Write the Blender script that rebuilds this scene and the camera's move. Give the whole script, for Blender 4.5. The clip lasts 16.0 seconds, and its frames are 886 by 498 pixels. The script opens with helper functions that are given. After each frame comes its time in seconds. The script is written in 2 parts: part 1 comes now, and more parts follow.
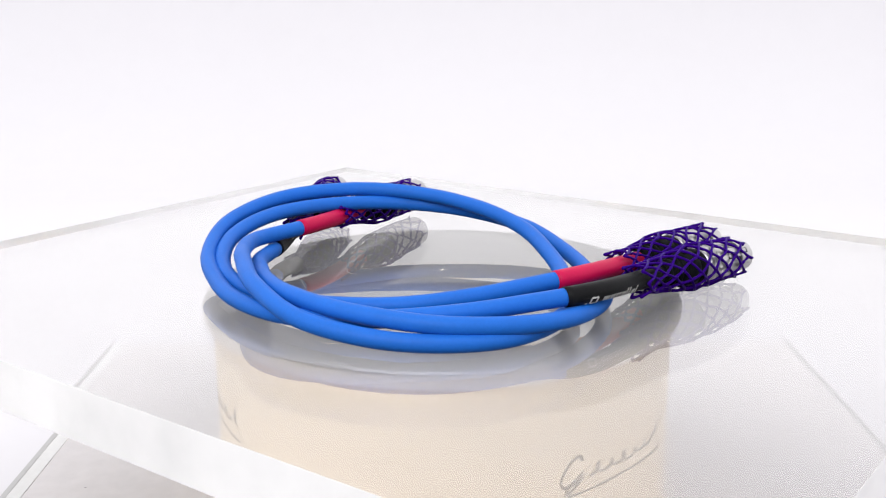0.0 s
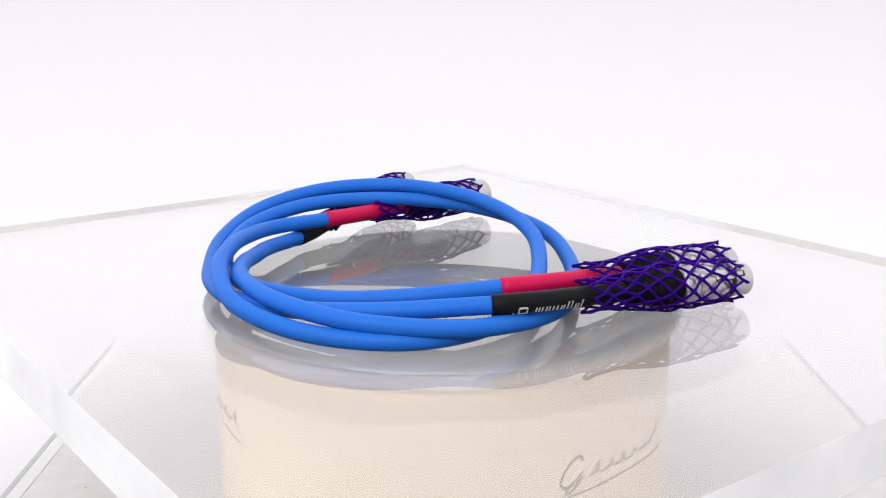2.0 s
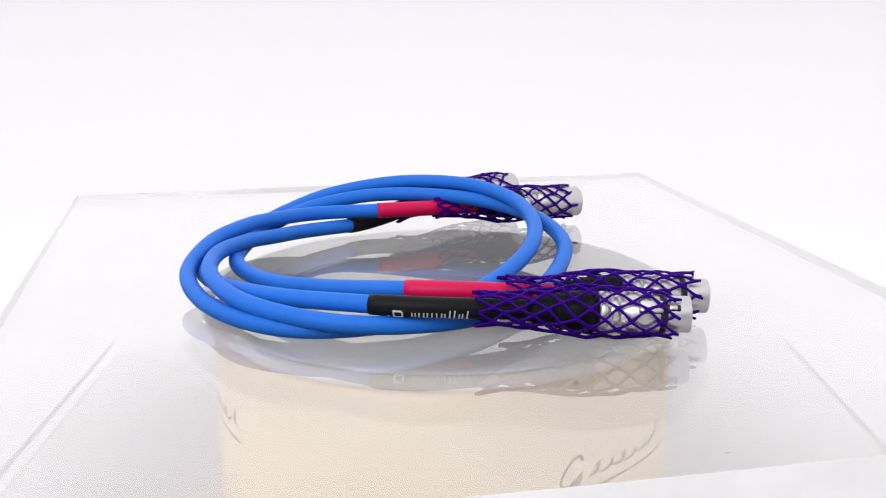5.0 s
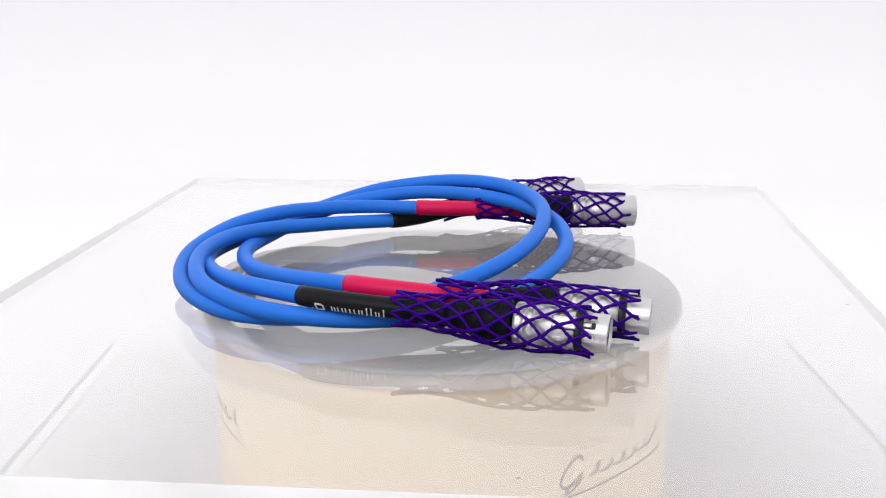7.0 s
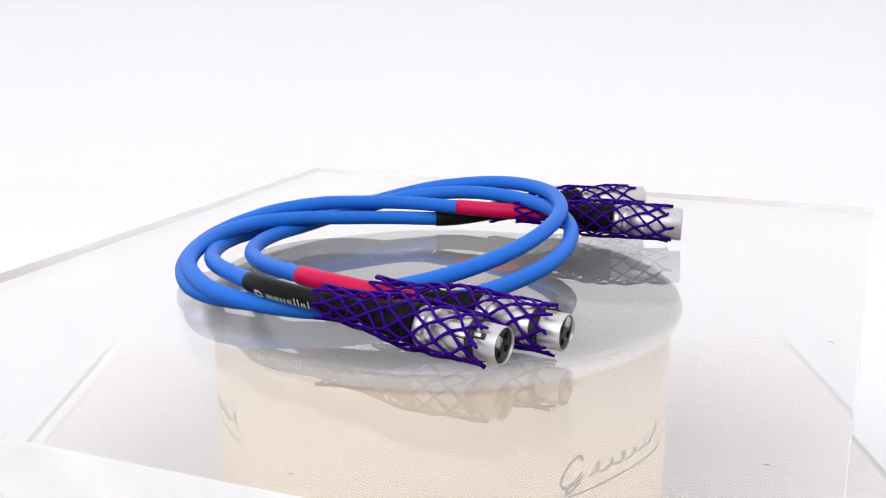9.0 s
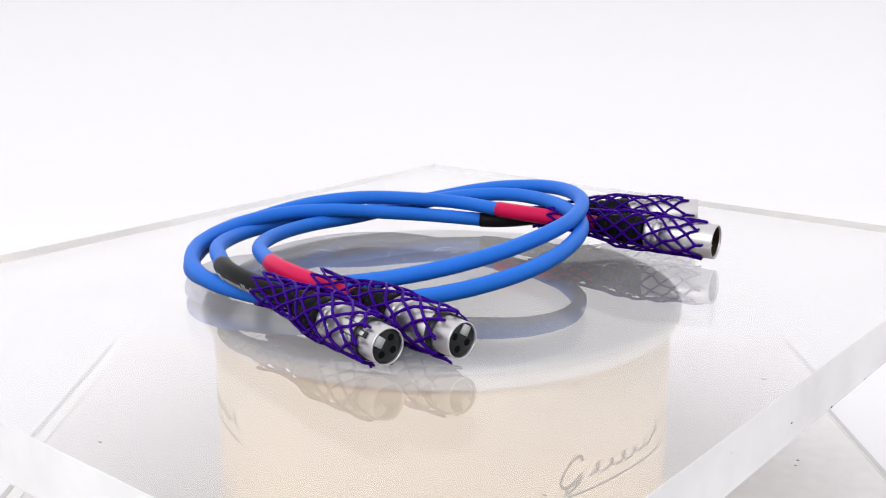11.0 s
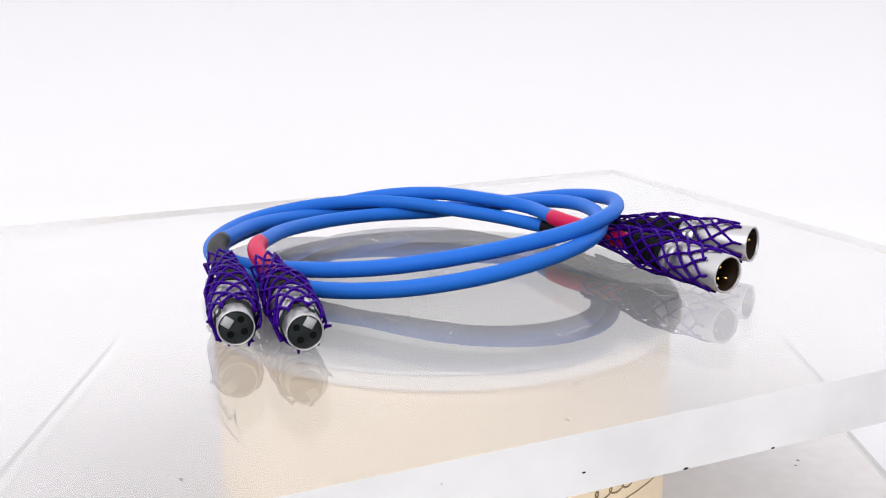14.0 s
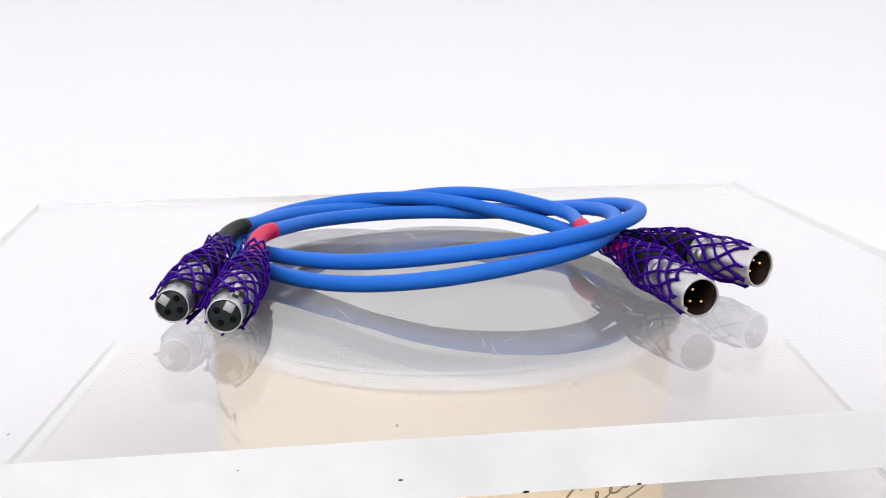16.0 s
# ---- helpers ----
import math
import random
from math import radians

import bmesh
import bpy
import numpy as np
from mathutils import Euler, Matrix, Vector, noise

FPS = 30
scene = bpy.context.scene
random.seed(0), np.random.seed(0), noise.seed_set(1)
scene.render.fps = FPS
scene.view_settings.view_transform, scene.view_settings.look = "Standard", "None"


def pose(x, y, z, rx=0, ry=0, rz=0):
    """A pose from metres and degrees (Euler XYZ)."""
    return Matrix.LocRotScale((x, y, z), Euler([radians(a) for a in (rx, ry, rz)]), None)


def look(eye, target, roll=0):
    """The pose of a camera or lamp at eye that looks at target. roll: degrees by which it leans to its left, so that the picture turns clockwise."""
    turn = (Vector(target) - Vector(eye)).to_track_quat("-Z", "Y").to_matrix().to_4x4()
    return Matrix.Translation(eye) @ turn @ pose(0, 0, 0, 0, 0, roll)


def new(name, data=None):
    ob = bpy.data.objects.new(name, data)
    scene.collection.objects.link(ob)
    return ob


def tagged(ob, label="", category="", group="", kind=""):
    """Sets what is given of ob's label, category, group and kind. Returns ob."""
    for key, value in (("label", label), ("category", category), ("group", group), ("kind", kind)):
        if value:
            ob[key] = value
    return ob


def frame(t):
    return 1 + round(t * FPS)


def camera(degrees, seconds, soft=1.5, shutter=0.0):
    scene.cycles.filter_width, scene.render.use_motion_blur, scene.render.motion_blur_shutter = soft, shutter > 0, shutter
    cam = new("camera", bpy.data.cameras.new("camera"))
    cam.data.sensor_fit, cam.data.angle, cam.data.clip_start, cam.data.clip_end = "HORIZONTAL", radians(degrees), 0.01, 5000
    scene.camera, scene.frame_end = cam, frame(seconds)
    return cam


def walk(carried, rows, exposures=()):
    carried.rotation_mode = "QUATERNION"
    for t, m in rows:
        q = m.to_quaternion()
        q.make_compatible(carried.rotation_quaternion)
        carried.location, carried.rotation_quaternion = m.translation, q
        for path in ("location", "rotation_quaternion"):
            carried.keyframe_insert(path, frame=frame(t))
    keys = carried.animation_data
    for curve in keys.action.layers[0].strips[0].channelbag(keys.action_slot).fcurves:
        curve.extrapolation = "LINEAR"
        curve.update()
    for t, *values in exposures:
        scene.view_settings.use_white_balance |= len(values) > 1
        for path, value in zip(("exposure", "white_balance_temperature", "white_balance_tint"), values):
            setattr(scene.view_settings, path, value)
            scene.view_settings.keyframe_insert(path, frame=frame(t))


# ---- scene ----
# A clear acrylic board turns slowly on a fixed pedestal and carries two coiled audio leads.
# The turning axis is x = y = 0; TOP is the height of the board's upper face.
TOP = 0.210
cam = camera(44.8, 16.0, soft=1.1)
EYE = (0.0, -0.660, TOP + 0.1828)
AIM = (0.0006, 0.0, TOP + 0.1828 - 0.1684)
walk(cam, [(0.0, look(EYE, AIM, -0.245)), (16.0, look(EYE, AIM, -0.245))],
     exposures=[(0.0, 0.0), (16.0, 0.0)])

# ---- light: a white photo tent with one soft lamp in front ----
world = bpy.data.worlds.new("white_tent")
scene.world = world
world.use_nodes = True
bgn = world.node_tree.nodes["Background"]
bgn.inputs[0].default_value = (1.0, 0.985, 1.0, 1)
bgn.inputs[1].default_value = 1.40


def soft_lamp(name, eye, target, size, watts, colour=(1, 1, 1)):
    d = bpy.data.lights.new(name, "AREA")
    d.shape, d.size, d.size_y, d.energy, d.color = "RECTANGLE", size[0], size[1], watts, colour
    ob = new(name, d)
    ob.matrix_world = look(eye, target)
    return ob


soft_lamp("softbox_front", (-0.40, -1.15, TOP + 0.80), (0, 0, TOP - 0.05), (0.9, 0.7), 11.0)




scene.cycles.caustics_refractive = False
scene.cycles.max_bounces, scene.cycles.transmission_bounces, scene.cycles.glossy_bounces = 20, 20, 12


# ---- materials ----
def mat(name, colour, rough=0.5, metal=0.0, vary=0.08, scale=60.0, bump=0.0, bump_scale=None, coat=0.0, sheen=0.0, rough_vary=0.06, spec=0.5):
    m = bpy.data.materials.new(name)
    m.use_nodes = True
    nt = m.node_tree
    b = nt.nodes["Principled BSDF"]
    b.inputs["Roughness"].default_value = rough
    b.inputs["Metallic"].default_value = metal
    b.inputs["Coat Weight"].default_value = coat
    b.inputs["Sheen Weight"].default_value = sheen
    b.inputs["Specular IOR Level"].default_value = spec
    tc = nt.nodes.new("ShaderNodeTexCoord")
    n1 = nt.nodes.new("ShaderNodeTexNoise")
    n1.inputs["Scale"].default_value = scale
    n1.inputs["Detail"].default_value = 6
    nt.links.new(tc.outputs["Object"], n1.inputs["Vector"])
    n2 = nt.nodes.new("ShaderNodeTexNoise")
    n2.inputs["Scale"].default_value = scale * 9
    n2.inputs["Detail"].default_value = 3
    nt.links.new(tc.outputs["Object"], n2.inputs["Vector"])
    add = nt.nodes.new("ShaderNodeMath")
    add.operation = "ADD"
    nt.links.new(n1.outputs[0], add.inputs[0])
    nt.links.new(n2.outputs[0], add.inputs[1])
    ramp = nt.nodes.new("ShaderNodeMapRange")
    ramp.inputs[1].default_value, ramp.inputs[2].default_value = 0.7, 1.3
    ramp.inputs[3].default_value, ramp.inputs[4].default_value = 1 - vary, 1 + vary
    nt.links.new(add.outputs[0], ramp.inputs[0])
    mul = nt.nodes.new("ShaderNodeVectorMath")
    mul.operation = "SCALE"
    mul.inputs[0].default_value = colour
    nt.links.new(ramp.outputs[0], mul.inputs["Scale"])
    nt.links.new(mul.outputs[0], b.inputs["Base Color"])
    rr = nt.nodes.new("ShaderNodeMapRange")
    rr.inputs[3].default_value, rr.inputs[4].default_value = max(0.02, rough - rough_vary), rough + rough_vary
    nt.links.new(n1.outputs[0], rr.inputs[0])
    nt.links.new(rr.outputs[0], b.inputs["Roughness"])
    if bump:
        n3 = nt.nodes.new("ShaderNodeTexNoise")
        n3.inputs["Scale"].default_value = bump_scale or scale * 12
        n3.inputs["Detail"].default_value = 4
        nt.links.new(tc.outputs["Object"], n3.inputs["Vector"])
        bp = nt.nodes.new("ShaderNodeBump")
        bp.inputs["Strength"].default_value = bump
        bp.inputs["Distance"].default_value = 0.0004
        nt.links.new(n3.outputs[0], bp.inputs["Height"])
        nt.links.new(bp.outputs[0], b.inputs["Normal"])
    return m


def clear(name, colour, haze, scratch, white=0.8, uneven=0.4, gloss=0.02):
    """Clear acrylic: glass mixed with a share of white haze and fine bright scratches."""
    m = bpy.data.materials.new(name)
    m.use_nodes = True
    nt = m.node_tree
    b = nt.nodes["Principled BSDF"]
    b.inputs["Base Color"].default_value = (*colour, 1)
    b.inputs["Transmission Weight"].default_value = 1
    b.inputs["IOR"].default_value = 1.49
    b.inputs["Roughness"].default_value = 0.0
    dif = nt.nodes.new("ShaderNodeBsdfPrincipled")
    dif.inputs["Base Color"].default_value = (white, white, white * 0.995, 1)
    dif.inputs["IOR"].default_value = 1.49
    dif.inputs["Roughness"].default_value = gloss
    mix = nt.nodes.new("ShaderNodeMixShader")
    tc = nt.nodes.new("ShaderNodeTexCoord")
    total = None
    for turn, along, across, cut in ((20, 26, 1100, 0.70), (75, 34, 1300, 0.70), (140, 22, 1000, 0.70), (105, 60, 1700, 0.71), (165, 45, 1500, 0.70)):
        mp = nt.nodes.new("ShaderNodeMapping")
        mp.inputs["Rotation"].default_value = (0, 0, radians(turn))
        mp.inputs["Scale"].default_value = (along, across, 1)
        wob = nt.nodes.new("ShaderNodeTexNoise")
        wob.inputs["Scale"].default_value = 1.0
        wob.inputs["Detail"].default_value = 1.0
        nt.links.new(tc.outputs["Object"], mp.inputs["Vector"])
        nt.links.new(mp.outputs[0], wob.inputs["Vector"])
        mr = nt.nodes.new("ShaderNodeMapRange")
        mr.inputs[1].default_value, mr.inputs[2].default_value = cut, cut + 0.05
        nt.links.new(wob.outputs[0], mr.inputs[0])
        if total is None:
            total = mr.outputs[0]
        else:
            mx = nt.nodes.new("ShaderNodeMath")
            mx.operation = "MAXIMUM"
            nt.links.new(total, mx.inputs[0])
            nt.links.new(mr.outputs[0], mx.inputs[1])
            total = mx.outputs[0]
    cloud = nt.nodes.new("ShaderNodeTexNoise")
    cloud.inputs["Scale"].default_value = 14
    cloud.inputs["Detail"].default_value = 5
    nt.links.new(tc.outputs["Object"], cloud.inputs["Vector"])
    hz = nt.nodes.new("ShaderNodeMapRange")
    hz.inputs[1].default_value, hz.inputs[2].default_value = 0.3, 0.7
    hz.inputs[3].default_value, hz.inputs[4].default_value = haze * (1 - uneven), haze * (1 + uneven)
    nt.links.new(cloud.outputs[0], hz.inputs[0])
    sc = nt.nodes.new("ShaderNodeMath")
    sc.operation = "MULTIPLY_ADD"
    sc.inputs[1].default_value = scratch
    nt.links.new(total, sc.inputs[0])
    nt.links.new(hz.outputs[0], sc.inputs[2])
    nt.links.new(sc.outputs[0], mix.inputs[0])
    nt.links.new(b.outputs[0], mix.inputs[1])
    nt.links.new(dif.outputs[0], mix.inputs[2])
    nt.links.new(mix.outputs[0], nt.nodes["Material Output"].inputs[0])
    return m


def veil_film():
    """A thin milky sheet, added for the board's veil of reflected white; lets most light through."""
    m = bpy.data.materials.new("milky_film")
    m.use_nodes = True
    nt = m.node_tree
    nt.nodes.remove(nt.nodes["Principled BSDF"])
    tr = nt.nodes.new("ShaderNodeBsdfTransparent")
    df = nt.nodes.new("ShaderNodeBsdfDiffuse")
    df.inputs[0].default_value = (0.96, 0.945, 0.965, 1)
    mix = nt.nodes.new("ShaderNodeMixShader")
    tc = nt.nodes.new("ShaderNodeTexCoord")
    cloud = nt.nodes.new("ShaderNodeTexNoise")
    cloud.inputs["Scale"].default_value = 9
    cloud.inputs["Detail"].default_value = 5
    nt.links.new(tc.outputs["Object"], cloud.inputs["Vector"])
    mr = nt.nodes.new("ShaderNodeMapRange")
    mr.inputs[1].default_value, mr.inputs[2].default_value = 0.3, 0.7
    mr.inputs[3].default_value, mr.inputs[4].default_value = 0.26, 0.31
    nt.links.new(cloud.outputs[0], mr.inputs[0])
    nt.links.new(mr.outputs[0], mix.inputs[0])
    nt.links.new(tr.outputs[0], mix.inputs[1])
    nt.links.new(df.outputs[0], mix.inputs[2])
    nt.links.new(mix.outputs[0], nt.nodes["Material Output"].inputs[0])
    return m


PAPER = mat("white_paper", (0.720, 0.712, 0.738), 0.9, vary=0.006, scale=3, spec=0.1)
WALL = mat("grey_wall_paint", (0.50, 0.495, 0.49), 0.8, vary=0.04, scale=4, spec=0.2)
ACRYLIC = clear("clear_acrylic", (0.99, 0.982, 0.995), 0.015, 0.10)
# edge faces: white mixed in for the bright surroundings mirrored inside the board
WHITE_EDGE = clear("whitened_acrylic_edge", (0.98, 0.98, 0.975), 0.58, 0.0, 0.84, 0.14, 0.15)
VEIL = veil_film()
SCRATCH = mat("white_scratch", (0.88, 0.88, 0.89), 0.6, vary=0.1, scale=400)
EDGE = mat("dark_grey_edge", (0.48, 0.48, 0.48), 0.3, vary=0.05, scale=20)
RIM = mat("white_base_rim", (0.75, 0.75, 0.75), 0.2, vary=0.03, scale=20)
CREAM = mat("cream_enamel", (0.97, 0.79, 0.54), 0.45, vary=0.03, scale=14)
IVORY = mat("ivory_rim", (0.93, 0.86, 0.76), 0.35, vary=0.03, scale=30)
PLATTER = mat("grey_platter", (0.88, 0.865, 0.865), 0.4, vary=0.08, scale=30)
BASE = mat("grey_gloss_base", (0.68, 0.65, 0.66), 0.12, vary=0.05, scale=8)
GREY_DUST = mat("grey_dirt", (0.22, 0.21, 0.21), 0.7, vary=0.2, scale=400)
INK = mat("brown_ink", (0.27, 0.20, 0.11), 0.5, vary=0.1, scale=200)
BLUE = mat("blue_rubber", (0.012, 0.120, 0.51), 0.50, vary=0.05, scale=70, bump=0.12, bump_scale=1500, spec=0.15)
RED = mat("red_heat_shrink", (0.46, 0.003, 0.060), 0.45, vary=0.06, scale=90, spec=0.16, bump=0.1, bump_scale=900)
BLACK = mat("black_heat_shrink", (0.006, 0.0063, 0.0075), 0.42, vary=0.15, scale=90, spec=0.08, bump=0.1, bump_scale=900)
BOOT = mat("black_rubber_boot", (0.005, 0.0055, 0.008), 0.5, vary=0.15, scale=120, spec=0.07)
PURPLE = mat("purple_plastic_net", (0.024, 0.0008, 0.155), 0.40, vary=0.12, scale=300, spec=0.03)
STEEL = mat("satin_nickel", (0.48, 0.47, 0.485), 0.42, 1.0, vary=0.04, scale=120)
DARK = mat("dark_grey_plastic", (0.014, 0.018, 0.019), 0.4, vary=0.1, scale=200, spec=0.2)
HOLE = mat("flat_black", (0.006, 0.006, 0.006), 0.9, vary=0.1, scale=200, spec=0.02)
LINING = mat("dark_brown_lining", (0.018, 0.010, 0.005), 0.4, vary=0.2, scale=200, spec=0.05)
GOLD = mat("gold_plate", (0.90, 0.62, 0.22), 0.22, 1.0, vary=0.04, scale=300)
PRINT = mat("white_print", (0.50, 0.50, 0.50), 0.6, vary=0.1, scale=500)
TABM = mat("grey_metal_tab", (0.42, 0.43, 0.44), 0.4, 0.3, vary=0.05, scale=300)


# ---- mesh helpers ----
def part(name, bm, material, parent=None, label="", smooth=True):
    me = bpy.data.meshes.new(name)
    bmesh.ops.recalc_face_normals(bm, faces=bm.faces)
    bm.to_mesh(me)
    bm.free()
    me.materials.append(material)
    if smooth:
        me.shade_smooth()
    ob = new(name, me)
    if parent is not None:
        ob.parent = parent
    if label:
        tagged(ob, label)
    return ob


def lathe(bm, profile, seg=40, m=None):
    """Turn (radius, z) pairs about the z axis; a radius of 0 closes the end."""
    m = m or Matrix()
    rings = []
    for r, z in profile:
        if r <= 1e-6:
            rings.append([bm.verts.new(m @ Vector((0, 0, z)))])
        else:
            rings.append([bm.verts.new(m @ Vector((r * math.cos(2 * math.pi * k / seg), r * math.sin(2 * math.pi * k / seg), z))) for k in range(seg)])
    for a, b in zip(rings, rings[1:]):
        for k in range(seg):
            k2 = (k + 1) % seg
            if len(a) == 1 and len(b) == 1:
                continue
            if len(a) == 1:
                bm.faces.new((a[0], b[k], b[k2]))
            elif len(b) == 1:
                bm.faces.new((a[k], a[k2], b[0]))
            else:
                bm.faces.new((a[k], a[k2], b[k2], b[k]))
    return bm


def tube(bm, pts, radius, seg=8, caps=True):
    """A round tube along pts; radius is a number or a list."""
    n = len(pts)
    rad = radius if isinstance(radius, (list, tuple)) else [radius] * n
    t0 = (pts[1] - pts[0]).normalized()
    side = t0.cross(Vector((0.13, 0.2, 1))).normalized()
    rings = []
    for i in range(n):
        t = (pts[min(i + 1, n - 1)] - pts[max(i - 1, 0)]).normalized()
        side = (side - t * side.dot(t)).normalized()
        up = t.cross(side)
        rings.append([bm.verts.new(pts[i] + (side * math.cos(2 * math.pi * k / seg) + up * math.sin(2 * math.pi * k / seg)) * rad[i]) for k in range(seg)])
    for a, b in zip(rings, rings[1:]):
        for k in range(seg):
            bm.faces.new((a[k], a[(k + 1) % seg], b[(k + 1) % seg], b[k]))
    if caps:
        bm.faces.new(rings[0])
        bm.faces.new(rings[-1])
    return bm


def slab(bm, lo, hi, bevel=0.001, segments=2):
    r = bmesh.ops.create_cube(bm, size=1)
    for v in r["verts"]:
        v.co = Vector([lo[k] + (v.co[k] + 0.5) * (hi[k] - lo[k]) for k in range(3)])
    if bevel:
        edges = list({e for v in r["verts"] for e in v.link_edges})
        bmesh.ops.bevel(bm, geom=edges, offset=bevel, segments=segments, affect="EDGES", profile=0.5)
    return bm


def spline(knots, per=12):
    """Catmull-Rom through the knots."""
    out = []
    k = [knots[0] * 2 - knots[1]] + list(knots) + [knots[-1] * 2 - knots[-2]]
    for i in range(1, len(k) - 2):
        p0, p1, p2, p3 = k[i - 1:i + 3]
        for j in range(per):
            t = j / per
            out.append(0.5 * ((2 * p1) + (p2 - p0) * t + (2 * p0 - 5 * p1 + 4 * p2 - p3) * t * t + (3 * p1 - p0 - 3 * p2 + p3) * t ** 3))
    out.append(knots[-1].copy())
    return out


def hermite(a, ta, b, tb, n=16):
    out = []
    for i in range(n + 1):
        t = i / n
        out.append(a * (2 * t ** 3 - 3 * t * t + 1) + ta * (t ** 3 - 2 * t * t + t) + b * (-2 * t ** 3 + 3 * t * t) + tb * (t ** 3 - t * t))
    return out


def axis_pose(tip, way, roll=0.0):
    z = way.normalized()
    x = Vector((0, 0, 1)).cross(z).normalized()
    y = z.cross(x)
    m = Matrix((x, y, z)).transposed().to_4x4()
    return Matrix.Translation(tip) @ m @ Matrix.Rotation(radians(roll), 4, "Z")


# ---- setting: seamless white paper under and behind ----
def backdrop():
    bm = bmesh.new()
    prof = [(-2.6, 0.0), (0.2, 0.0), (1.3, 0.0)]
    for k in range(1, 17):
        a = math.pi / 2 * k / 16
        prof.append((1.3 + 0.42 * math.sin(a), 0.42 - 0.42 * math.cos(a)))
    rows = [[bm.verts.new((x, y, z)) for x in (-3.0, -1.0, 1.0, 3.0)] for y, z in prof]
    for a, b in zip(rows, rows[1:]):
        for k in range(3):
            bm.faces.new((a[k], a[k + 1], b[k + 1], b[k]))
    ob = part("backdrop", bm, PAPER)
    return tagged(ob, "seamless white paper sweep rising behind the stand", "backdrop", kind="structure")


def shading_wall():
    """An unseen wall, added behind the camera to block light and darken reflections."""
    ob = part("added_wall", slab(bmesh.new(), (-3.0, -2.70, 0.0), (3.0, -2.60, 1.5), 0.004, 1), WALL, smooth=False)
    return tagged(ob, "plain grey wall added unseen behind the camera to darken reflections", "wall", kind="structure")


backdrop()
shading_wall()

# ---- pedestal ----
BOARD_T = 0.0277
PLATTER_TOP = TOP - BOARD_T - 0.0002
PLATTER_T = 0.0150
BASE_TOP = TOP - 0.180


def pedestal_base():
    x0, x1, y0, y1 = -0.3195, 0.333, -0.330, 0.321
    root = tagged(new("base_slab"), "glossy grey square slab with a white rim under the drum", "base slab")
    part("slab", slab(bmesh.new(), (x0, y0, 0.0), (x1, y1, BASE_TOP), 0.0012, 2), BASE, root, smooth=False)
    for name, lo, hi in (("rim_strip", (x0 + 0.0052, y0 + 0.006), (x0 + 0.0160, y1 - 0.006)), ("rim_strip", (x1 - 0.0062, y0 + 0.006), (x1 - 0.0048, y1 - 0.006))):
        part(name, slab(bmesh.new(), (*lo, BASE_TOP - 0.002), (*hi, BASE_TOP + 0.0005), 0.0002, 1), RIM, root, "white rim strip", smooth=False)
    for lo, hi in (((x0 + 0.0004, y0 + 0.006), (x0 + 0.0050, y1 - 0.006)), ((x1 - 0.0046, y0 + 0.006), (x1 - 0.0004, y1 - 0.006))):
        part("edge_strip", slab(bmesh.new(), (*lo, BASE_TOP - 0.002), (*hi, BASE_TOP + 0.0004), 0.0002, 1), EDGE, root, "dark grey edge strip", smooth=False)
    for x, y, size in ((0.2728, 0.0999, 0.0013), (0.2682, 0.0911, 0.0010), (-0.262, 0.060, 0.0009)):
        sp = part("speck", lathe(bmesh.new(), [(0, 0), (size, 0), (size * 0.5, 0.0002), (0, 0.0003)], 7), GREY_DUST, root, "dark speck of dirt")
        sp.location = (x, y, BASE_TOP + 0.00005)
    return root


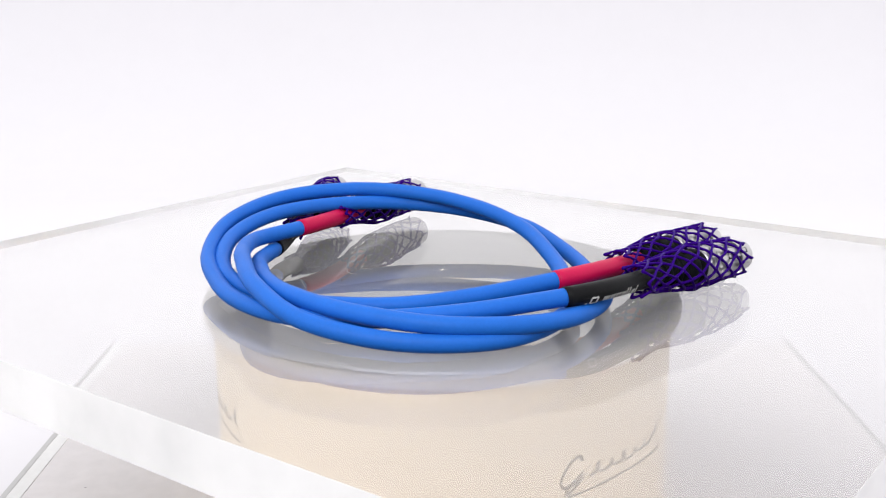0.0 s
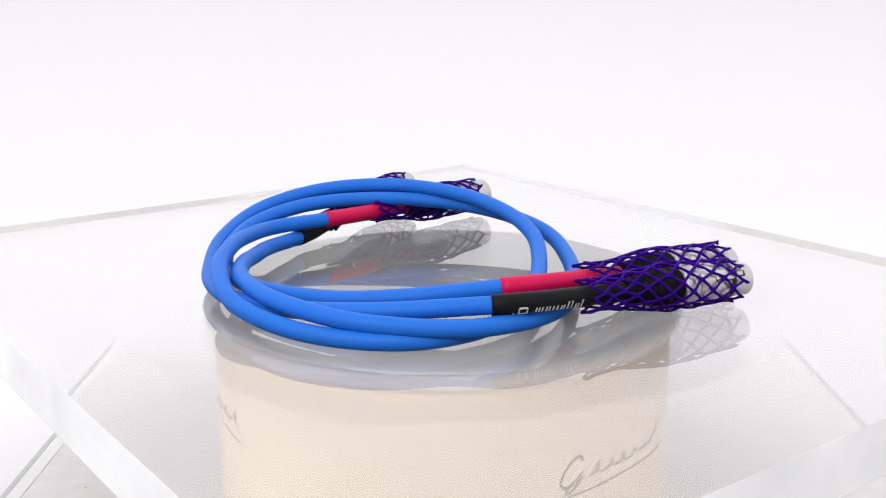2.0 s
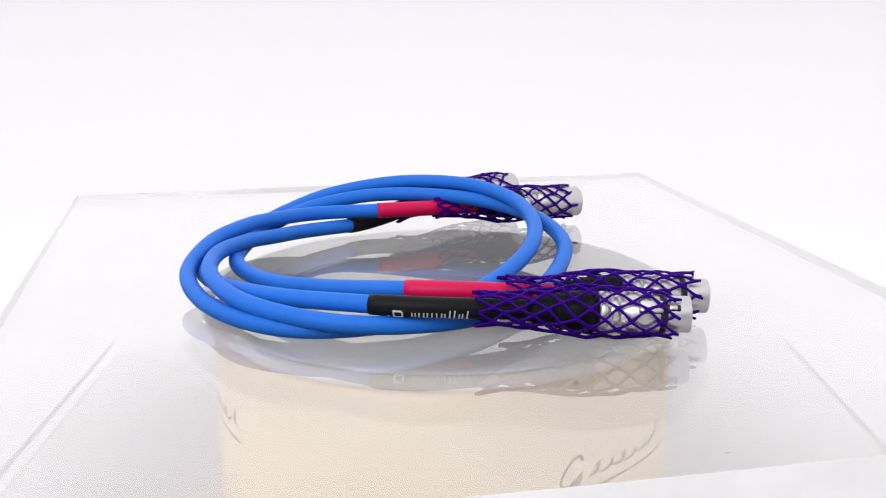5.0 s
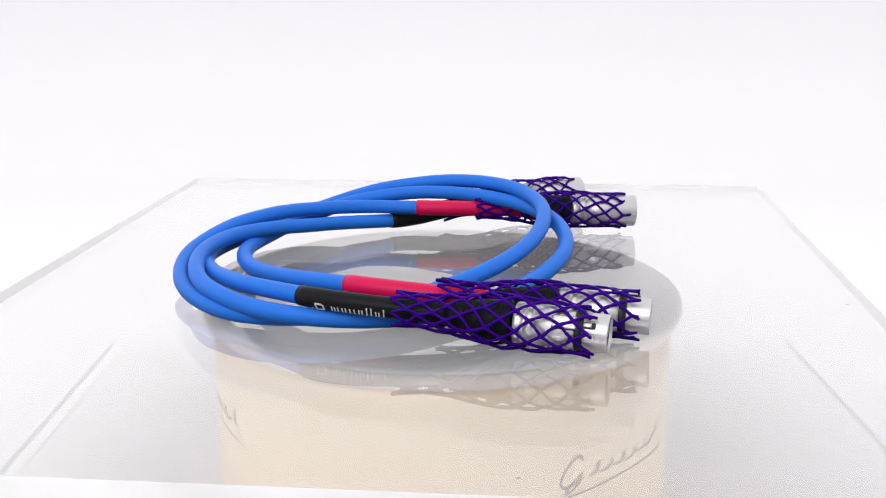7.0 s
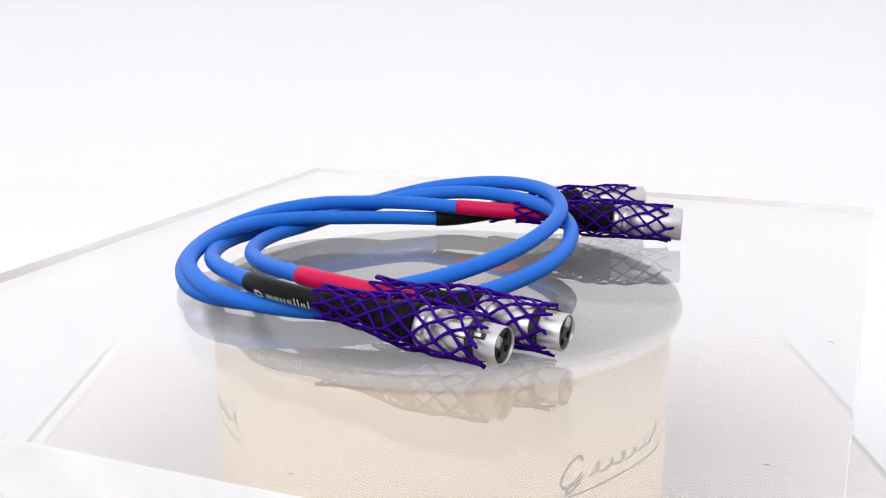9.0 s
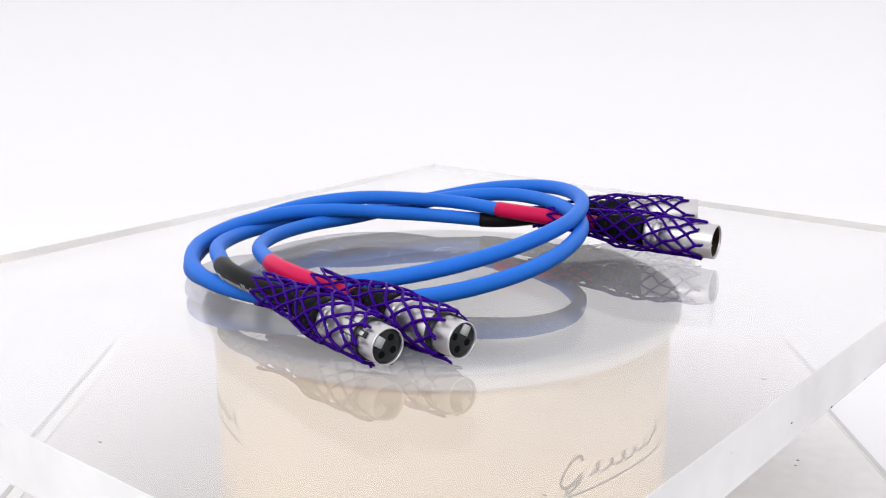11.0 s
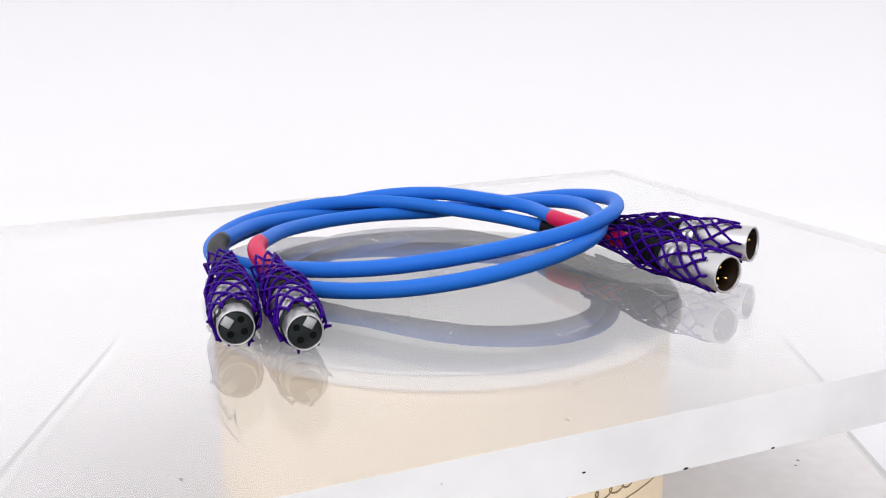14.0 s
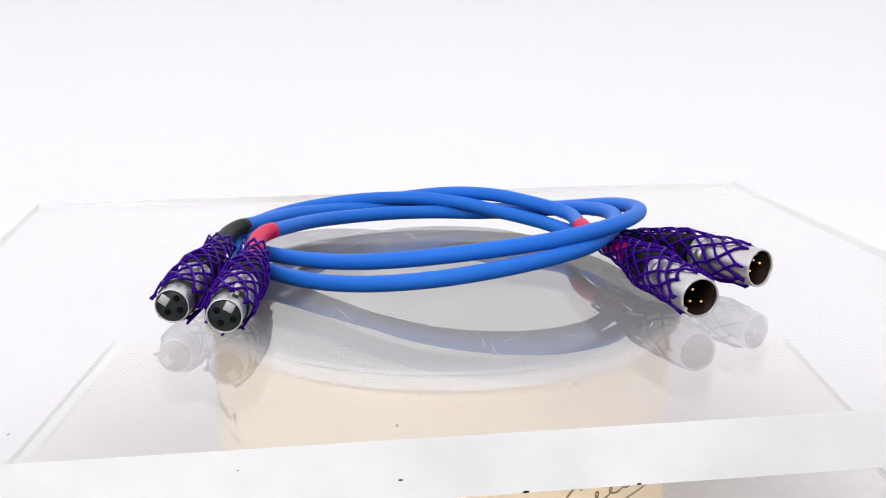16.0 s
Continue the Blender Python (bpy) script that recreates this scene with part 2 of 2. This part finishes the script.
def pedestal():
    low, high, r = BASE_TOP, PLATTER_TOP - PLATTER_T, 0.1440
    root = tagged(new("pedestal"), "cream enamelled drum with dark script and a grey platter", "pedestal")
    root.location = (0, 0, low)
    h = high - low
    part("drum", lathe(bmesh.new(), [(0, 0), (r - 0.001, 0), (r, 0.001), (r, h - 0.002), (r - 0.002, h), (0, h)], 128), CREAM, root, "cream enamelled drum")
    t = PLATTER_T
    R = 0.1500
    pl = part("platter", lathe(bmesh.new(), [(0, t - 0.008), (R - 0.002, t - 0.008), (R - 0.0006, t - 0.0046), (R - 0.0020, t - 0.0030), (R - 0.0060, t - 0.0012), (R - 0.014, t), (0, t)], 128), PLATTER, root, "grey platter with a rounded shoulder")
    pl.location = (0, 0, h)
    rim = part("platter_rim", lathe(bmesh.new(), [(R - 0.020, 0), (R - 0.006, 0), (R - 0.0015, 0.0015), (R, 0.005), (R, t - 0.0060), (R - 0.0006, t - 0.0047), (R - 0.003, t - 0.0070), (R - 0.020, t - 0.0085), (R - 0.020, 0)], 128), IVORY, root, "ivory rim band")
    rim.location = (0, 0, h)
    # flowing script strokes, drawn as plain loops and waves

    def on_drum(a, z):
        a = radians(a)
        return Vector(((r + 0.0002) * math.sin(a), -(r + 0.0002) * math.cos(a), z))

    for start, zc in ((26.0, 0.0805), (-91.5, 0.0925)):
        sp = 37.5
        bm = bmesh.new()
        big = [(0.155, 0.0085), (0.135, 0.0115), (0.08, 0.0095), (0.02, 0.0030), (0.005, -0.0025), (0.04, -0.0050), (0.10, -0.0025), (0.15, 0.0010), (0.135, -0.0035), (0.08, -0.0075), (0.04, -0.0090), (0.06, -0.0050), (0.12, -0.0030)]
        tail = [(0.055, -0.0106), (0.2, -0.0098), (0.45, -0.0086), (0.75, -0.0090), (0.95, -0.0102), (1.0, -0.0090), (0.975, -0.0050)]
        wave = []
        for k in range(41):
            th = 2 * math.pi * k / 8
            wave.append((0.215 + 0.118 * k / 8 + 0.036 * math.sin(th), 0.0010 + 0.00001 * k - (0.0027 + 0.0005 * math.sin(k * 0.37)) * math.cos(th)))
        wave += [(0.86, 0.0010), (0.90, 0.0030), (0.93, 0.0015), (0.925, 0.0096), (0.915, 0.0020), (0.95, -0.0016)]
        for stroke, w in ((big, 0.0008), (wave, 0.0006), (tail, 0.0005)):
            knots = [on_drum(start + sp * a, zc + z) for a, z in stroke]
            tube(bm, spline(knots, 5), w, 5)
        for v in bm.verts:
            flat = Vector((v.co.x, v.co.y, 0))
            v.co = Vector((*(flat.normalized() * (r + 0.00015 + 0.12 * max(0.0, flat.length - r))).xy, v.co.z))
        part("script_ornament", bm, INK, root, "brown flowing script stroke")
    a = radians(29.4)
    chip = part("chip", lathe(bmesh.new(), [(0, 0), (0.0016, 0), (0.0011, 0.0004), (0, 0.0007)], 9), INK, root, "small brown paint chip")
    chip.matrix_local = axis_pose(Vector((r * math.sin(a), -r * math.cos(a), h - 0.0036)), Vector((math.sin(a), -math.cos(a), 0)))
    return root


pedestal_base()
pedestal()


# ---- the turning board ----
BOARD_TURN = 53.5


def board():
    bm = bmesh.new()
    slab(bm, (-0.259, -0.302, -BOARD_T), (0.2515, 0.303, 0.0), 0.00012, 1)
    bmesh.ops.rotate(bm, verts=bm.verts, cent=(0, 0, 0), matrix=Matrix.Rotation(radians(BOARD_TURN), 3, "Z"))
    ob = part("acrylic_board", bm, ACRYLIC, smooth=False)
    ob.data.materials.append(WHITE_EDGE)
    for f in ob.data.polygons:
        if abs(f.normal.z) < 0.9:
            f.material_index = 1
    ob.visible_shadow = False
    rng = random.Random(5)
    edge = Matrix.Rotation(radians(BOARD_TURN), 4, "Z")
    for y, z, size in ((-0.0527, -0.0179, 0.0011), (0.0, -0.0272, 0.0015), (0.049, -0.0272, 0.0012), (-0.118, -0.0090, 0.0005)):
        sp = part("speck", lathe(bmesh.new(), [(0, 0), (size, 0), (size * 0.4, 0.0002), (0, 0.0003)], 7), HOLE, ob, "dark speck on the whitened edge")
        sp.matrix_local = edge @ axis_pose(Vector((0.2515, y, z)), Vector((1, 0, 0))) @ Matrix.Diagonal((1.0, 0.4, 1, 1))
    for x, y, size in ((0.2370, -0.0525, 0.0012), (0.0563, -0.2868, 0.0009), (0.2221, -0.2120, 0.0010)):
        sp = part("speck", lathe(bmesh.new(), [(0, 0), (size, 0), (size * 0.4, 0.0001), (0, 0.0002)], 7), GREY_DUST, ob, "grey speck of dirt")
        sp.matrix_local = edge @ Matrix.Translation((x, y, 0.00002)) @ Matrix.Diagonal((1.4, 0.6, 1, 1))
    # added white sheet: puts the veil of reflected surroundings into colour
    film = bmesh.new()
    slab(film, (-0.2585, -0.3015, -0.00004), (0.251, 0.3025, 0.0), 0)
    bmesh.ops.rotate(film, verts=film.verts, cent=(0, 0, 0), matrix=Matrix.Rotation(radians(BOARD_TURN), 3, "Z"))
    for f in [f for f in film.faces if f.normal.z < 0.5]:
        film.faces.remove(f)
    veil = part("veil_film", film, VEIL, ob, "thin milky sheet low in the acrylic, standing in for reflected light", smooth=False)
    veil.location = (0, 0, -BOARD_T + 0.0004)
    # fine white scratches on the upper face
    def scratch(x, y, angle, length, bow, w=0.00017):
        d = Vector((math.cos(radians(angle)), math.sin(radians(angle)), 0))
        n = Vector((-d.y, d.x, 0))
        pts = [Vector((x, y, 0.00003)) + d * (length * (k / 8 - 0.5)) + n * (bow * 4 * (k / 8) * (1 - k / 8)) for k in range(9)]
        bm2 = tube(bmesh.new(), pts, [w * (0.3 + 0.7 * math.sin(math.pi * k / 8)) for k in range(9)], 4)
        for v in bm2.verts:
            v.co.z = 0.00004 + (v.co.z - 0.00003) * 0.25
        part("scratch", bm2, SCRATCH, ob, "fine white scratch")

    for x, y, angle, length, bow in ((-0.0556, -0.0015, 130, 0.016, 0.004), (-0.050, 0.006, 150, 0.012, -0.001), (0.0002, 0.0033, 80, 0.010, 0.0), (0.0002, 0.0033, 20, 0.012, 0.0),
                                     (0.0002, 0.0033, 140, 0.008, 0.0), (-0.0189, 0.1299, 60, 0.016, 0.0005), (-0.012, 0.140, 100, 0.012, 0.0), (-0.0026, 0.1566, 20, 0.012, 0.001), (-0.0497, -0.0819, 65, 0.022, 0.0005)):
        scratch(x, y, angle, length, bow)
    for k in range(70):
        a, q = rng.uniform(0, 6.283), 0.15 * math.sqrt(rng.uniform(0.02, 1))
        scratch(q * math.cos(a), q * math.sin(a), rng.uniform(0, 180), rng.uniform(0.005, 0.026), rng.gauss(0, 0.0008), rng.uniform(0.00004, 0.00009))
    return tagged(ob, "thick clear acrylic board with fine scratches on the pedestal", "board")


# ---- the leads ----
CENTRE = Vector((-0.0330, -0.0297, 0))
CABLE_R = 0.0049


def coil(first, last, radii, heights):
    n = len(radii)
    knots = []
    for k in range(n):
        a = radians(first + (last - first) * k / (n - 1))
        knots.append(CENTRE + Vector((math.cos(a), math.sin(a), 0)) * (radii[k] / 1000) + Vector((0, 0, heights[k] / 1000)))
    return spline(knots, 14)


SHELL_L = 0.047
BOOT_L = 0.036


def boot_bm():
    p = [(0.0, -0.001), (0.0104, -0.001), (0.0107, -0.002), (0.0107, -0.006), (0.0101, -0.0065), (0.0101, -0.0075), (0.0105, -0.008), (0.0103, -0.014)]
    for k in range(5):
        z = -0.0145 - k * 0.0040
        r = 0.0099 - k * 0.0007
        p += [(r, z), (r, z - 0.0027), (r - 0.0008, z - 0.0029), (r - 0.0008, z - 0.0038)]
    p += [(0.0062, -BOOT_L + 0.002), (0.0056, -BOOT_L), (0.0, -BOOT_L)]
    return lathe(bmesh.new(), p, 36)


def connector(parent, m, male):
    """A three-pole plug; its open end is at the local origin, its axis is z."""
    name = "male_plug" if male else "female_plug"
    if male:
        prof = [(0.0, -SHELL_L), (0.0080, -SHELL_L), (0.0102, -SHELL_L + 0.0006), (0.0105, -SHELL_L + 0.002), (0.0105, -0.042), (0.0101, -0.0415), (0.0101, -0.0405), (0.0105, -0.040),
                (0.0105, -0.037), (0.0100, -0.0365), (0.0100, -0.0355), (0.0113, -0.035), (0.0113, -0.026), (0.0112, -0.0240), (0.0112, -0.0004), (0.0110, 0.0), (0.0102, 0.0), (0.0100, -0.0005), (0.0100, -0.019), (0.0, -0.019)]
    else:
        prof = [(0.0, -SHELL_L), (0.0080, -SHELL_L), (0.0104, -SHELL_L + 0.0006), (0.0107, -SHELL_L + 0.002), (0.0107, -0.042), (0.0102, -0.0415), (0.0102, -0.0405), (0.0107, -0.040),
                (0.0107, -0.037), (0.0102, -0.0365), (0.0102, -0.0355), (0.0108, -0.035), (0.0108, -0.0165), (0.0104, -0.016), (0.0, -0.016)]
    plug = part(name, lathe(bmesh.new(), prof, 48), STEEL, parent, "satin nickel plug shell")
    plug.matrix_local = m
    b = part("boot", boot_bm(), BOOT, plug, "black ribbed rubber boot")
    b.location = (0, 0, -SHELL_L)
    if male:
        part("insert", lathe(bmesh.new(), [(0, -0.0192), (0.0099, -0.0192), (0.0099, -0.0175), (0, -0.0175)], 36), HOLE, plug, "black plastic insert deep in the shell")
        for k in range(3):
            a = radians((2, 178, -90)[k])
            pin = part("pin", lathe(bmesh.new(), [(0, -0.018), (0.00115, -0.018), (0.00115, -0.0048), (0.0008, -0.0036), (0, -0.0033)], 14), GOLD, plug, "gold contact pin")
            pin.location = (0.0047 * math.cos(a), 0.0047 * math.sin(a), 0)
        part("lining", lathe(bmesh.new(), [(0.00995, -0.0185), (0.00995, -0.0012), (0.0096, -0.0012), (0.0096, -0.0185)], 40), LINING, plug, "dark brown inner lining")
        part("key", slab(bmesh.new(), (-0.0008, -0.0101, -0.012), (0.0008, -0.0088, -0.0006), 0.0002, 1), STEEL, plug)
    else:
        part("collar", lathe(bmesh.new(), [(0, -0.0162), (0.0103, -0.0162), (0.0105, -0.0158), (0.0105, -0.0128), (0.0088, -0.012), (0, -0.012)], 40), DARK, plug, "black collar ring")
        part("barrel", lathe(bmesh.new(), [(0.0088, -0.0125), (0.0092, -0.0124), (0.0094, -0.0115), (0.0094, -0.0006), (0.0093, 0.0), (0.0088, 0.0), (0.0086, -0.0005), (0.0086, -0.0125)], 48), STEEL, plug, "bright nickel front barrel")
        part("insert", lathe(bmesh.new(), [(0, -0.010), (0.0086, -0.010), (0.0086, -0.0016), (0.0084, -0.0013), (0, -0.0013)], 40), DARK, plug, "dark grey socket insert")
        for k in range(3):
            a = radians((2, 178, -88)[k])
            # no real depth: the black disc paints the shade inside the hole
            s = part("socket", lathe(bmesh.new(), [(0, -0.0014), (0.0018, -0.0014), (0.0018, -0.00118), (0.0016, -0.00112), (0.0014, -0.0012), (0, -0.00125)], 18), HOLE, plug, "flat black disc for a shaded contact hole")
            s.location = (0.0047 * math.cos(a), 0.0047 * math.sin(a), 0)
        part("key_tab", slab(bmesh.new(), (-0.0026, 0.0026, -0.0020), (0.0026, 0.0079, -0.0004), 0.0003, 1), TABM, plug, "grey metal key tab")
        part("release_button", slab(bmesh.new(), (-0.0032, 0.0095, -0.027), (0.0032, 0.0118, -0.0150), 0.0008, 2), STEEL, plug, "nickel release button")
        part("button_surround", slab(bmesh.new(), (-0.0037, 0.0090, -0.0276), (0.0037, 0.01095, -0.0150), 0.0012, 2), HOLE, plug, "thin black slab round the release button")
        part("latch_plate", slab(bmesh.new(), (-0.0011, 0.0088, -0.0118), (0.0011, 0.0109, -0.0078), 0.0002, 1), STEEL, plug, "small nickel latch plate")
        part("latch", slab(bmesh.new(), (-0.0016, 0.0085, -0.0135), (0.0016, 0.0104, -0.0060), 0.0003, 1), DARK, plug, "dark slab under the latch plate")
    return plug


def net(parent, pts, radii, rng, columns=8, row=0.0070):
    """A sleeve of diamond mesh round the stretch pts: two families of crossing strands that share their knots."""
    cum = [0.0]
    for a, b in zip(pts, pts[1:]):
        cum.append(cum[-1] + (b - a).length)
    total = cum[-1]
    rows = int(total / row)
    t0 = (pts[1] - pts[0]).normalized()
    side = t0.cross(Vector((0, 0, 1))).normalized()

    def at(s):
        s = min(max(s, 0.0), total - 1e-6)
        i = max(k for k in range(len(cum) - 1) if cum[k] <= s)
        f = (s - cum[i]) / (cum[i + 1] - cum[i])
        return pts[i].lerp(pts[i + 1], f), (pts[i + 1] - pts[i]).normalized(), radii(s / total)

    knots = {}
    spin = rng.uniform(0, 6.28)
    for j in range(rows + 1):
        s = total * j / rows
        p, t, r = at(s)
        sd = (side - t * side.dot(t)).normalized()
        up = t.cross(sd)
        for k in range(2 * columns):
            if (k + j) % 2:
                continue
            a = math.pi * k / columns + spin + 0.05 * j + rng.uniform(-0.11, 0.11) + 0.10 * math.sin(j * 0.8 + spin)
            rr = r * (1 + rng.uniform(-0.05, 0.06))
            ds = rng.uniform(-0.0012, 0.0012) + (rng.uniform(-0.003, 0.002) if j in (0, rows) else 0)
            q = p + t * ds + (sd * math.cos(a) + up * math.sin(a)) * rr
            q.z = max(q.z, 0.0010)
            knots[(j, k)] = (q, p)
    bm = bmesh.new()
    for k0 in range(2 * columns):
        for d in (1, -1):
            if k0 % 2:
                continue
            line, w = [], []
            for j in range(rows + 1):
                q, p = knots[(j, (k0 + d * j) % (2 * columns))]
                if j:
                    a = line[-1]
                    mid = (a + q) / 2
                    out = mid - (p + prev) / 2
                    mid = mid + out * 0.035 + Vector((rng.uniform(-1, 1), rng.uniform(-1, 1), rng.uniform(-0.3, 1))) * 0.0003
                    mid.z = max(mid.z, 0.0009)
                    line.append(mid)
                    w.append(0.00072)
                line.append(q)
                w.append(0.00102)
                prev = p
            # the cut end of the strand stands off loose
            if rng.random() < 0.7:
                q = line[-1] + (pts[-1] - pts[-2]).normalized() * rng.uniform(0.001, 0.0045) + Vector((rng.uniform(-1, 1), rng.uniform(-1, 1), rng.uniform(-1, 1))) * 0.0016
                q.z = max(q.z, 0.0009)
                line.append(q)
                w.append(0.0007)
            tube(bm, line, w, 6)
    return part("net_sleeve", bm, PURPLE, parent, "purple plastic mesh sleeve")


def tail(start, way, tip, axis, bend=0.35):
    back = tip - axis * (SHELL_L + BOOT_L - 0.004)
    gap = (back - start).length
    return hermite(start, way * gap * (1 + bend) * 0.8, back, axis * gap * 0.8, 18)


def bars(parent, pts, face, spec, material):
    """Plain raised bars along a sleeve: spec is (start, length, height) in metres from the sleeve's start."""
    bm = bmesh.new()
    for s0, ln, ht, off in spec:
        acc = 0.0
        for a, b in zip(pts, pts[1:]):
            l = (b - a).length
            if acc + l >= s0:
                t = (b - a).normalized()
                p = a + t * (s0 - acc)
                break
            acc += l
        out = (face - t * face.dot(t)).normalized()
        across = t.cross(out)
        c = p + out * (CABLE_R + 0.00095) + across * off
        vs = []
        for dz in (-0.00012, 0.00012):
            for u, v in ((0, -0.5), (1, -0.5), (1, 0.5), (0, 0.5)):
                vv = v * ht
                sag = (abs(vv + off) ** 2) / (2 * CABLE_R + 0.0012)
                vs.append(bm.verts.new(c + t * u * ln + across * vv + out * (dz - sag)))
        bmesh.ops.convex_hull(bm, input=vs)
    return part("printed_mark", bm, material, parent, "white printed mark", smooth=False)


def lead(label, coil_pts, f_tip, f_axis, f_roll, f_mat, f_label, m_tip, m_axis, m_roll, m_mat, m_label, seed, printed):
    rng = random.Random(seed)
    root = tagged(new("audio_cable"), label, "audio cable", group="coiled audio cables")
    run = [coil_pts[0] * 2 - coil_pts[1]] + coil_pts + [coil_pts[-1] * 2 - coil_pts[-2]]
    part("jacket", tube(bmesh.new(), run, CABLE_R, 20), BLUE, root, "blue rubber jacket")
    ends = ((coil_pts[0], (coil_pts[0] - coil_pts[3]).normalized(), f_tip, f_axis, f_roll, f_mat, f_label, False),
            (coil_pts[-1], (coil_pts[-1] - coil_pts[-4]).normalized(), m_tip, m_axis, m_roll, m_mat, m_label, True))
    for start, way, tip, axis, roll, material, lab, male in ends:
        axis = axis.normalized()
        t = tail(start, way, tip, axis)
        sl = [start + way * 0.0010] + t[1:]
        part("sleeve", tube(bmesh.new(), sl, CABLE_R + 0.0006, 20), material, root, lab)
        connector(root, axis_pose(tip, axis, roll), male)
        if printed and not male:
            # a ring and a row of plain upright strokes, as wide as the printed name
            spec = [(0.0100, 0.0008, 0.0009, 0.0016), (0.0132, 0.0042, 0.0008, 0.0020), (0.0132, 0.0042, 0.0008, -0.0020), (0.0128, 0.0008, 0.0036, 0), (0.0170, 0.0008, 0.0036, 0)]
            x = 0.0218
            for w in (2, 2, 2, 0, 2, 2, 0, 1, 0, 2, 0, 2, 2, 0, 3, 0, 3, 0, 2, 2, 0, 3):
                if w:
                    spec.append((x, 0.0007, 0.0030 if w < 3 else 0.0046, 0.0 if w < 3 else -0.0008))
                x += 0.00165 if w else 0.0007
            bars(root, sl, printed, spec, PRINT)
        # the mesh sleeve covers the end of the heat shrink, the boot and most of the shell
        line = t[11 if not male else 9:] + [tip - axis * d for d in (0.070, 0.055, 0.040, 0.025, 0.014, 0.009)]
        keep = [line[0]]
        for p in line[1:]:
            if (p - keep[-1]).dot(axis) > 0.001:
                keep.append(p)

        def radii(f):
            first = 0.0064 if male else 0.0080
            if f < 0.5:
                return first + 0.0012 * max(0, 0.12 - f) / 0.12 + (0.0130 - first) * (max(0, f - 0.08) / 0.42) ** 1.3
            return 0.0130 - 0.0010 * max(0, f - 0.62) / 0.38

        net(root, keep, radii, rng)
    return root


def leads():
    one = coil(-44.8, -586.2,
               [134.7, 119.4, 110.2, 106.2, 101.9, 102.0, 111.3, 121.8, 127.4, 123.8, 115.4, 106.5, 101.5, 99.9, 107.4, 128.1, 137.7, 130.5, 118.8, 100.8, 88.3, 86.9, 92.3, 89.9],
               [19.8, 17.0, 13.4, 10.7, 9.7, 10.8, 17.1, 26.8, 33.6, 35.6, 33.0, 28.4, 22.3, 15.8, 11.2, 7.5, 6.5, 8.1, 13.9, 21.2, 24.0, 22.3, 19.9, 20.0])
    two = coil(-35.5, -573.8,
               [115.0, 97.0, 88.3, 84.1, 84.6, 89.5, 98.6, 106.7, 111.5, 114.5, 119.0, 120.6, 122.0, 119.6, 123.1, 136.5, 142.3, 132.2, 114.2, 96.7, 82.4, 76.1, 81.7, 92.2],
               [20.8, 17.0, 13.7, 11.8, 10.3, 9.5, 13.5, 21.2, 26.6, 27.6, 25.8, 22.6, 16.9, 10.0, 6.6, 8.1, 11.7, 15.2, 18.2, 19.2, 17.5, 14.3, 11.2, 9.1])
    a = lead("coiled blue audio lead with nickel plugs in purple mesh sleeves", one,
             Vector((0.1843, -0.0160, 0.0139)), Vector((0.745, 0.668, -0.035)), 55, BLACK, "black heat-shrink sleeve with white print",
             Vector((-0.0206, 0.1758, 0.0152)), Vector((0.47, 0.88, -0.03)), -53, RED, "red heat-shrink sleeve", 3, Vector((0.668, -0.745, -0.60)))
    b = lead("coiled blue audio lead with nickel plugs in purple mesh sleeves", two,
             Vector((0.1746, 0.0187, 0.0141)), Vector((0.70, 0.714, -0.035)), -30, RED, "red heat-shrink sleeve",
             Vector((-0.0842, 0.1749, 0.0190)), Vector((0.16, 0.98, 0.02)), 201, BLACK, "black heat-shrink sleeve", 8, None)
    return a, b


turning_board = board()
lead_one, lead_two = leads()


def turned(t):
    """The turntable's pose: about 8.4 degrees a second, clockwise from above."""
    return pose(0, 0, TOP, 0, 0, -(8.409 * t + 0.00393 * t * t))


def motions():
    times = [k * 0.5 for k in range(33)]
    for thing in (turning_board, lead_one, lead_two):
        walk(thing, [(t, turned(t)) for t in times])


motions()
